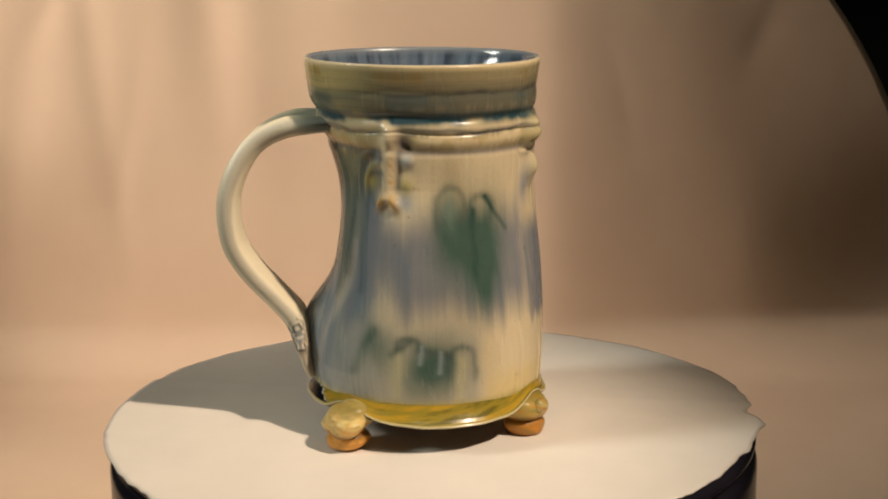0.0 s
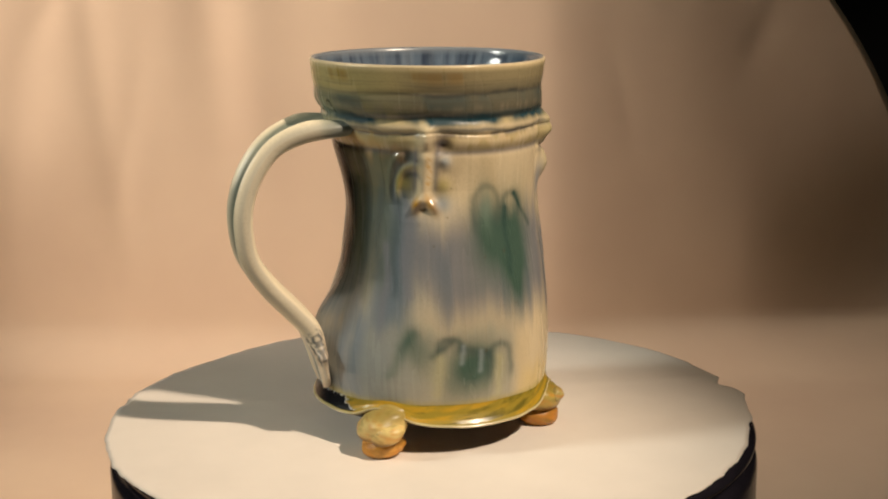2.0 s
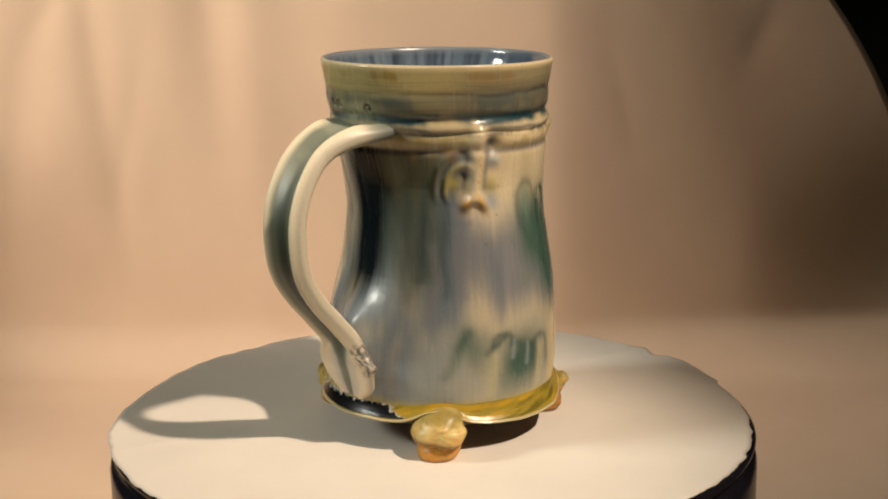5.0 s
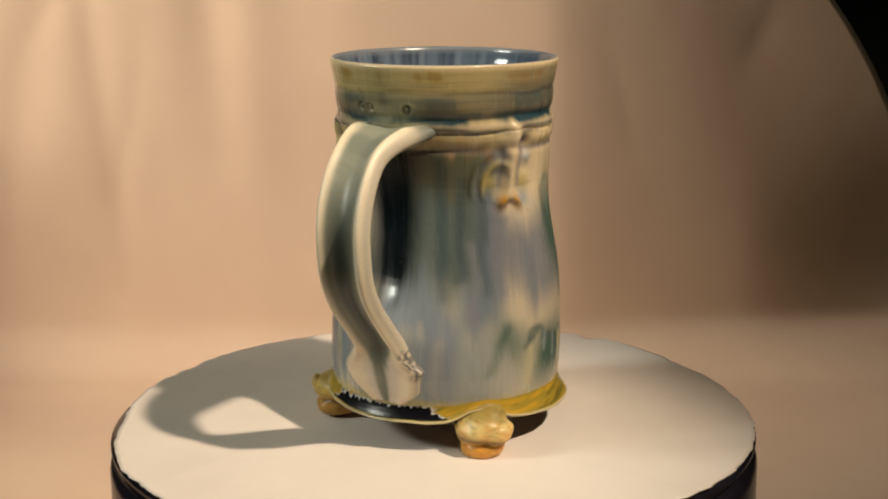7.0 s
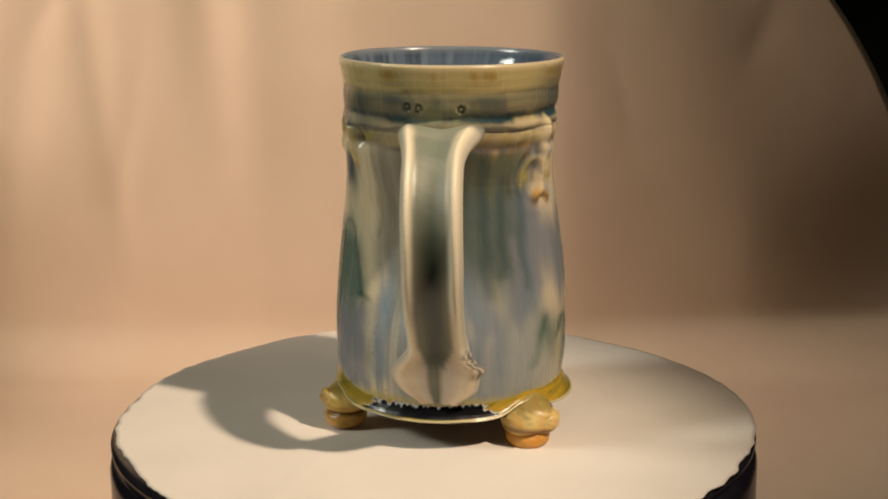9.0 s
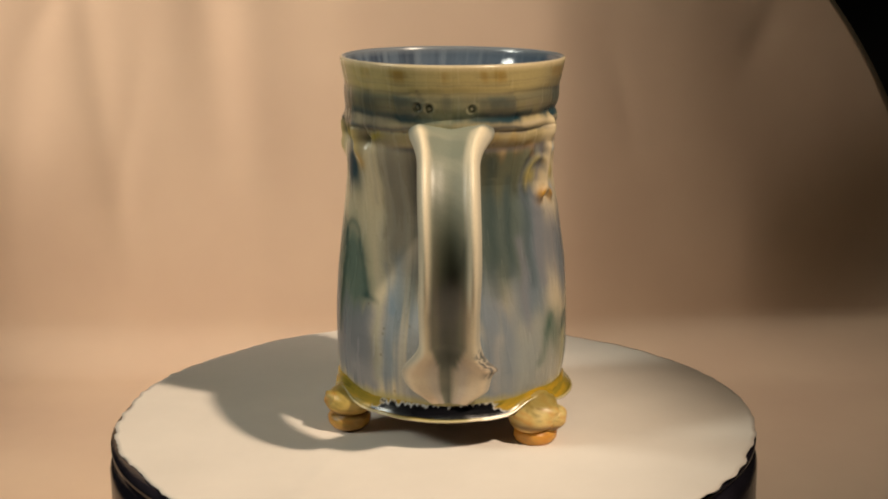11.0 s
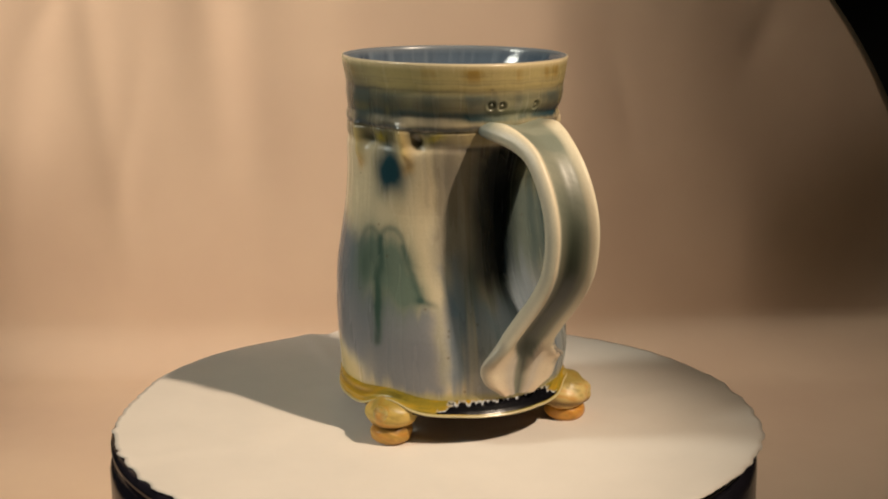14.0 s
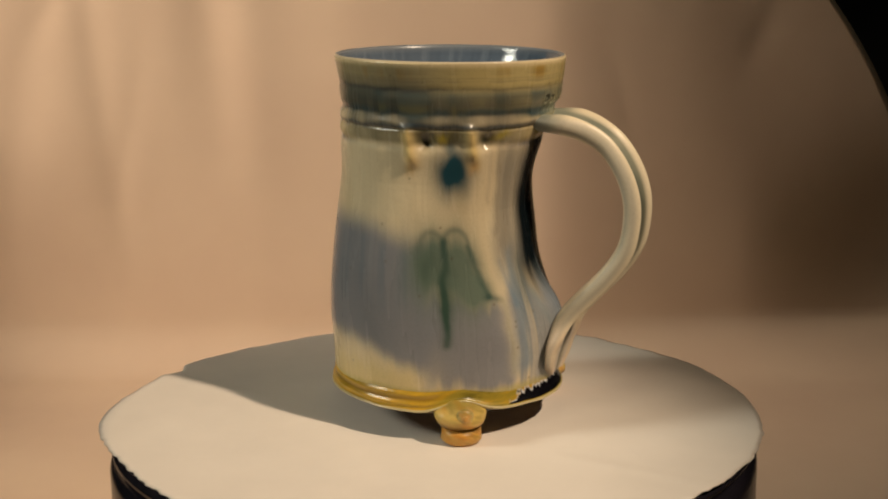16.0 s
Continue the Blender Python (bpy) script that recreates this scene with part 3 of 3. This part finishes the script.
def build_pot(root):
    nu, nv = 640, 460
    psi = np.linspace(-math.pi, math.pi, nu, endpoint=False)[None, :]
    z = np.linspace(10.0, 120.7, nv)[:, None]
    x, y = pot_wall(psi, z + 0 * psi)
    phi = pot_angle(x, y)
    zz = z + 0 * psi
    e = pot_relief(phi, zz)
    x, y = x + e * np.cos(psi), y + e * np.sin(psi)
    outer = np.stack([x, y, zz], -1)
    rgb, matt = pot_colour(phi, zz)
    # rolled lip, then the inner wall and floor
    rows, cols, gloss = [outer], [rgb], [matt]
    for dz, inset in ((0.35, 0.12), (0.65, 0.4), (0.75, 0.75), (0.55, 1.1), (0.1, 1.4)):
        lx, ly = pot_wall(psi, 120.7 + 0 * psi, inset)
        rows.append(np.stack([lx, ly, 120.7 + dz + 0 * psi], -1)[:1])
        cols.append(lay(np.zeros((1, nu, 3)) + np.array((0.60, 0.50, 0.33)), (0.15, 0.19, 0.24), np.full((1, nu), 0.9 * float(inset > 0.6))))
        gloss.append(np.full((1, nu), 0.3))
    zi = np.linspace(119.8, 14, 90)[:, None]
    ix, iy = pot_wall(psi, zi + 0 * psi, 1.6 + 1.2 * step(119.8 - zi, 0, 8))
    ip = pot_angle(ix, iy)
    rows.append(np.stack([ix, iy, zi + 0 * psi], -1))
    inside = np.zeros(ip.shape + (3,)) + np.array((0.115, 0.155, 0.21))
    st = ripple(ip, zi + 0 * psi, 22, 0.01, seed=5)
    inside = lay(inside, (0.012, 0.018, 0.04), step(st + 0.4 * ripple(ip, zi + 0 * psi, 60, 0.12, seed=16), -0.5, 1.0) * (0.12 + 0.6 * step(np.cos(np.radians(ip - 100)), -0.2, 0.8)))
    inside = lay(inside, (0.20, 0.25, 0.31), 0.5 * step(ripple(ip, zi + 0 * psi, 18, 0.05, seed=15), 0.0, 1.0))
    inside = lay(inside, (0.20, 0.235, 0.27), 0.5 * step(zi + 0 * psi, 118.9, 119.8))
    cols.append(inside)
    gloss.append(np.full(ip.shape, 0.10))
    for f in (0.8, 0.4, 0.01):
        fx, fy = ix[-1:] * f + MID[0] * (1 - f), iy[-1:] * f + MID[1] * (1 - f)
        rows.append(np.stack([fx, fy, 12.0 + 0 * fx], -1))
        cols.append(inside[-1:])
        gloss.append(np.full((1, nu), 0.10))
    # underside, closed, coloured dark to deepen the shade beneath the mug
    under = []
    for f in (0.01, 0.5, 0.97):
        under.append(np.stack([outer[:1, :, 0] * f + MID[0] * (1 - f), outer[:1, :, 1] * f + MID[1] * (1 - f), 9.5 + 0 * psi], -1))
    rows, cols, gloss = under + rows, [np.zeros((1, nu, 3)) + np.array((0.055, 0.04, 0.03))] * 3 + cols, [np.full((1, nu), 0.6)] * 3 + gloss
    me = grid_mesh("body", np.concatenate(rows) * 1e-3, close_u=True)
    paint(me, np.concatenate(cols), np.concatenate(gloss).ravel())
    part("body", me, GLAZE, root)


FEET = ((-130.5, 40.0), (-28.5, 36.4), (120, 37.6))


def build_skirt(root):
    """The slab under the pot, its edge sagging between the feet and curling up over them."""
    nu = 900
    phi = np.linspace(-180, 180, nu, endpoint=False)
    lift = sum(bell(wrap(phi - a), 0, 12) for a, r in FEET)
    wob = ripple(phi, 0 * phi, 4, 0, seed=31)
    tear = ripple(phi, 0 * phi, 50, 0, seed=37) + 0.5 * ripple(phi, 0 * phi, 120, 0, seed=38, octaves=2)
    knots = np.array(((35.5, 17.5), (37.6, 15.6), (38.3, 14.0), (39.3, 11.8), (40.4, 10.2), (41.3, 9.3), (41.9, 8.9), (42.2, 8.55), (42.1, 8.25), (41.0, 8.0), (36.0, 8.2), (0.5, 8.0)))
    steps = np.concatenate([np.linspace(0, 6, 34), np.linspace(6.25, 11, 20)])
    rows, cols = [], []
    for k in steps:
        r, zz = (np.interp(k, np.arange(len(knots)), knots[:, j]) for j in (0, 1))
        f = np.clip((r - 37.5) / 4.5, 0, 1) if k < 9.5 else 0
        roll = 0.5 * bell(k, 2.2, 0.4) + 0.5 * bell(k, 3.7, 0.5)
        amber = 1 - step(np.abs(wrap(phi - 62)), 38, 55)
        rr = r + f * (0.3 * wob - 2.2 + 1.8 * bell(wrap(phi + 82), 0, 30) + 0.9 * bell(wrap(phi - 180), 0, 26) - 1.0 * bell(wrap(phi - 70), 0, 45)) + roll * amber * 1.1
        z = zz + 1.4 + f * lift * 4.2 + f * 0.35 * ripple(phi, 0 * phi, 3, 0, seed=33) + (1.2 * lift if 0 < k < 3 else 0)
        rows.append(np.stack([MID[0] + rr * np.cos(np.radians(phi)), MID[1] + rr * np.sin(np.radians(phi)), z], -1))
        n = ripple(phi, 0 * phi + k * 5, 5, 0.25, seed=35)
        fine = ripple(phi, 0 * phi + k * 4, 20, 0.5, seed=36)
        c = np.zeros((nu, 3)) + np.array((0.30, 0.225, 0.03))
        c = lay(c, (0.50, 0.30, 0.025), step(n + 0.4 * fine, -0.1, 1.0) * 0.85)
        c = lay(c, (0.085, 0.08, 0.014), step(0.4 * fine - n, 0.2, 1.1) * 0.7 + 0.6 * bell(k, 1.5, 0.35))
        c = lay(c, (0.60, 0.35, 0.03), 0.85 * amber * (0.8 + 0.2 * fine))
        c = lay(c, (0.24, 0.13, 0.02), 0.7 * amber * bell(k, 2.9, 0.35))
        d = np.abs(wrap(phi - 179)) + 1.5 * fine
        patch = 1 - step(d, 33, 36)
        low = 2.5 + 0.42 * tear + 0.35 * n + 2.4 * step(d, 25, 36)
        c = lay(c, (0.58, 0.61, 0.66), patch * step(k - low, -0.50, -0.30) * (1 - step(k - low, -0.02, 0.06)) * (0.45 + 0.55 * step(tear + 0.7 * n, -0.2, 0.3)))
        c = lay(c, BLACK, patch * step(k - low, -0.03, 0.05) * (1 - step(k, 5.0, 5.4)))
        c = lay(c, (0.55, 0.48, 0.28), 0.9 * step(k, 5.5, 6.0) * (1 - step(k, 8.0, 8.6)) + 0 * phi)
        # skirt's lower face darkened in colour, as if shaded
        c = lay(c, (0.06, 0.045, 0.03), step(k, 8.2, 9.0) + 0 * phi)
        cols.append(c)
    me = grid_mesh("skirt", np.array(rows)[::-1] * 1e-3, close_u=True)
    paint(me, np.array(cols)[::-1], np.full(len(rows) * nu, 0.26))
    part("skirt", me, GLAZE, root, "olive and amber glossy skirt with a black patch")


def handle_line(n):
    """Centre line of the handle in its plane (mm), from the collar to the belly."""
    pts = [Vector(p) for p in ((-25, 101.6), (-38, 101.0), (-48.5, 99.0), (-57.0, 94.2), (-63.0, 86.0), (-66.2, 76.5), (-66.2, 67), (-64.2, 59.0), (-59.0, 51.0), (-51.6, 42.8), (-45.6, 35.6), (-43.2, 28.5), (-41.6, 21.0), (-40.2, 16.0))]
    out = []
    for i in range(n):
        f = i / (n - 1) * (len(pts) - 1)
        k = min(int(f), len(pts) - 2)
        t = f - k
        p0, p1, p2, p3 = pts[max(k - 1, 0)], pts[k], pts[k + 1], pts[min(k + 2, len(pts) - 1)]
        out.append(0.5 * ((2 * p1) + (p2 - p0) * t + (2 * p0 - 5 * p1 + 4 * p2 - p3) * t * t + (3 * p1 - p0 - 3 * p2 + p3) * t ** 3))
    return np.array([tuple(v) for v in out])


def build_handle(root):
    n, m = 150, 72
    line = handle_line(n)
    tan = np.gradient(line, axis=0)
    tan /= np.linalg.norm(tan, axis=1)[:, None]
    nor = np.stack([tan[:, 1], -tan[:, 0]], -1)
    nor = np.where((nor[:, :1] * (line[:, :1] + 45) + nor[:, 1:] * (line[:, 1:] - 65)) < 0, -nor, nor)
    s = np.linspace(0, 1, n)[:, None]
    half = 9.2 + 4.0 * (1 - step(s, 0.06, 0.24)) - 1.5 * (1 - step(s, 0.0, 0.09)) + 2.4 * bell(s, 0.92, 0.06) - 3.0 * step(s, 0.92, 1.0)
    thick = 3.3 + 0.7 * bell(s, 0.12, 0.1) - 1.9 * step(s, 0.78, 0.92)
    a = np.linspace(0, 2 * math.pi, m, endpoint=False)[None, :]
    c, si = np.cos(a), np.sin(a)
    v = np.sign(c) * np.abs(c) ** 0.75
    w = np.sign(si) * np.abs(si) ** 0.8
    # the foot of the strap flares: a point on one edge, a round lobe on the other
    half = half + step(v, 0.4, -0.4) * 5.6 * np.exp(-np.abs(s - 0.85) / 0.038) + step(v, -0.4, 0.4) * 4.6 * bell(s, 0.86, 0.055)
    ridge = bell(np.abs(v), 0.80, 0.20)
    end = 1 - step(s, 0.76, 0.88)
    outw = np.where(w > 0, w * (thick * (0.9 - 0.4 * end) + (0.9 + 1.9 * end) * (0.25 + 0.75 * step(s, 0.05, 0.13)) * ridge - 1.0 * end * bell(v, 0, 0.3) - (0.9 - 0.5 * end) * bell(v, 0.04, 0.11) * step(s, 0.3, 0.6)), w * thick)
    side = -9.3 - 2.7 * bell(s, 0.45, 0.24) + half * v
    P = np.stack([line[:, None, 0] + nor[:, None, 0] * outw, side, line[:, None, 1] + nor[:, None, 1] * outw], -1)
    me = grid_mesh("handle", P * 1e-3, close_u=True)
    run = ripple(s * 360 + 0 * a, v * 10, 6, 0.1, seed=41)
    rgb = np.zeros(P.shape) + np.array((0.85, 0.75, 0.55))
    tail = step(s, 0.74, 0.86)
    rgb = lay(rgb, (0.70, 0.55, 0.39), tail * (0.75 + 0.25 * run))
    rgb = lay(rgb, (0.50, 0.47, 0.44), 0.6 * tail * bell(np.abs(v), 0.30, 0.16))
    wide = 0.44 - 0.34 * tail
    groove = (1 - step(np.abs(v - 0.03), wide, wide * 1.35 + 0.09)) * (w > -0.2)
    rgb = lay(rgb, (0.215, 0.235, 0.185), groove * (0.95 + 0.1 * run))
    rgb = lay(rgb, (0.10, 0.115, 0.085), 0.75 * groove * step(s, 0.25, 0.5) * (1 - 0.5 * tail))
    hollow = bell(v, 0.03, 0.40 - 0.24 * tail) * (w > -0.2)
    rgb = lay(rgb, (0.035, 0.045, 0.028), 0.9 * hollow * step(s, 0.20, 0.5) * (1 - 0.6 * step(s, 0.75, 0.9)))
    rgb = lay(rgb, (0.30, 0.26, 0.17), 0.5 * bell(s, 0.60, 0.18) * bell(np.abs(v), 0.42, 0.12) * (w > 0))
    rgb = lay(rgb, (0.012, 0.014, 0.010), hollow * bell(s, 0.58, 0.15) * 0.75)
    rgb = lay(rgb, (0.25, 0.28, 0.22), 0.85 * (1 - step(s + 0.02 * run, 0.06, 0.13)))
    rgb = lay(rgb, (0.05, 0.08, 0.085), 0.75 * (1 - step(s, 0.05, 0.12)) * bell(np.abs(v), 1.0, 0.3))
    rgb = lay(rgb, (0.26, 0.27, 0.25), 0.5 * bell(np.abs(v), 0.97, 0.08))
    # dark blue specks where the handle was pressed on
    grit = ripple(s * 360 * 4 + 0 * a, v * 60, 30, 0.6, seed=43, octaves=2)
    rgb = lay(rgb, (0.012, 0.03, 0.05), 0.95 * bell(v, -0.92, 0.13) * step(s, 0.75, 0.78) * (1 - step(s, 0.86, 0.89)) * step(grit, -0.3, 0.2))
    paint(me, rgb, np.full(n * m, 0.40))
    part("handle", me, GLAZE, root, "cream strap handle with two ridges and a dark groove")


def clay_lump(bm, middle, size, tilt, sharp, segs=32):
    """A pressed ball of clay: an ellipsoid with flattened poles."""
    geo = bmesh.ops.create_uvsphere(bm, u_segments=segs, v_segments=segs * 2 // 3, radius=1.0)
    m = Matrix.Translation(middle) @ Matrix.Rotation(tilt[0], 4, "X") @ Matrix.Rotation(tilt[1], 4, "Y")
    for v in geo["verts"]:
        h = math.copysign(abs(v.co.z) ** sharp, v.co.z)
        v.co = m @ Vector((v.co.x * size[0], v.co.y * size[1], h * size[2]))


def foot_piece(name, lumps, phi, r, i, tint, root, label):
    bm = bmesh.new()
    for middle, size, tilt, sharp in lumps:
        clay_lump(bm, middle, size, tilt, sharp)
    for v in bm.verts:
        k = 0.45 * noise.noise(v.co * 0.22 + Vector((i * 7.0, 0, 0))) + 0.18 * noise.noise(v.co * 0.7 + Vector((0, i * 5.0, 0)))
        k += 0.14 * math.sin(2 * math.atan2(v.co.y, v.co.x) + v.co.z * 1.3 + i * 2)
        out = Vector((v.co.x, v.co.y, 0)).normalized()
        v.co += out * k * 1.3 + Vector((0, 0, k * 0.6))
        v.co.z = max(v.co.z, -1.0)
    me = bpy.data.meshes.new(name)
    bm.to_mesh(me)
    bm.free()
    me.polygons.foreach_set("use_smooth", [True] * len(me.polygons))
    turn = Matrix.Translation((MID[0], MID[1], 0)) @ Matrix.Rotation(math.radians(phi), 4, "Z") @ Matrix.Translation((r, 0, 0))
    local = np.array([v.co[:] for v in me.vertices])
    me.transform(Matrix.Diagonal((1e-3, 1e-3, 1e-3, 1)) @ turn)
    rgb = np.zeros((len(local), 3)) + np.array(tint)
    st = ripple(local[:, 1] * 14 + local[:, 0] * 5, local[:, 2] * 3, 3, 0.3, seed=51 + i)
    gr = ripple(local[:, 1] * 22 - local[:, 0] * 17, local[:, 2] * 9 + local[:, 0] * 3, 4, 0.4, seed=71 + i, octaves=3)
    rgb = lay(rgb, (0.62, 0.23, 0.012), step(st + 0.4 * gr, -0.2, 0.9) * 0.5)
    rgb = lay(rgb, (0.15, 0.105, 0.012), step(0.6 * gr - st, 0.3, 1.3) * 0.5)
    rgb = lay(rgb, (0.48, 0.20, 0.03), bell(local[:, 2] + 0.12 * local[:, 1], 3.0, 1.4) * step(gr, -0.4, 0.5) * 0.7)
    rgb = lay(rgb, (0.64, 0.30, 0.05), 0.45 * (1 - step(local[:, 2] + 0.4 * gr, 5.0, 9.0)) * step(local[:, 2], 4.0, 5.0))
    rgb = lay(rgb, (0.10, 0.05, 0.012), bell(local[:, 2] + 0.1 * local[:, 1] + 0.3 * gr, 5.3, 0.9) * 0.85)
    rgb = lay(rgb, (0.20, 0.15, 0.02), step(local[:, 2], 10.5, 13.0) * 0.7)
    rgb = lay(rgb, (0.36, 0.17, 0.05), (1 - step(local[:, 2], -0.6, 0.6)) * 0.8)
    paint(me, rgb, np.full(len(local), 0.4))
    return part(name, me, GLAZE, root, label)


def build_foot(root, phi, r, i):
    twist = (0.38, -0.05, 0.0)[i]
    lumps = [((-1.2, 0, 9.0), (8.6, 8.6, 5.3), (twist, 0.1), 0.95), ((-5.5, 1.5, 11.6), (6.5, 7.5, 4.0), (twist * 0.6, -0.3), 1.0)]
    if i == 0:
        lumps.append(((2.8, 3.4, 7.6), (5.4, 5.8, 3.7), (0.35, 0.2), 1.0))
    upper = foot_piece("foot", lumps, phi, r, i, ((0.68, 0.53, 0.21), (0.42, 0.33, 0.08), (0.60, 0.43, 0.12))[i], root, "amber and cream pressed clay foot")
    foot_piece("foot_base", [((-0.5, 0.3, 2.4), (7.0, 6.9, 3.9), (twist * 0.4, 0.05), 0.8)], phi, r, i, ((0.66, 0.33, 0.06), (0.38, 0.18, 0.03), (0.56, 0.32, 0.07))[i], upper, "orange-brown unglazed lower coil")
    if i > 0:
        across = (0.0, -1.5, 0.5)[i]
        foot_piece("button", [((6.0, across, 9.8), (1.9, 2.9, 2.9), (0, 0.1), 0.9)], phi, r, i, (0.46, 0.38, 0.14), upper, "small round clay button")
        foot_piece("button", [((7.2, across, 9.8), (1.2, 1.3, 1.3), (0, 0.1), 0.9)], phi, r, i, (0.44, 0.33, 0.12), upper, "small round clay bead")


def build_mug():
    root = new("mug")
    tagged(root, "ceramic mug with running blue, green and cream glaze on three feet", "mug")
    build_pot(root)
    build_skirt(root)
    build_handle(root)
    for i, (phi, r) in enumerate(FEET):
        build_foot(root, phi, r, i)
    return root


TABLE, DISC, MUG = build_turntable(), build_paper(), build_mug()


LEAN = Matrix.Rotation(radians(-0.86), 4, "X") @ Matrix.Rotation(radians(-0.57), 4, "Y")


def motions():
    """The turntable stands a little off level and turns its paper and the mug about one axis."""
    for thing in (TABLE, DISC):
        walk(thing, [(t, LEAN @ pose(0, 0, -0.0012, 0, 0, a)) for t, a in TURN])
    walk(MUG, [(t, pose(0, 0, 0, 0, 0, a)) for t, a in TURN])


motions()
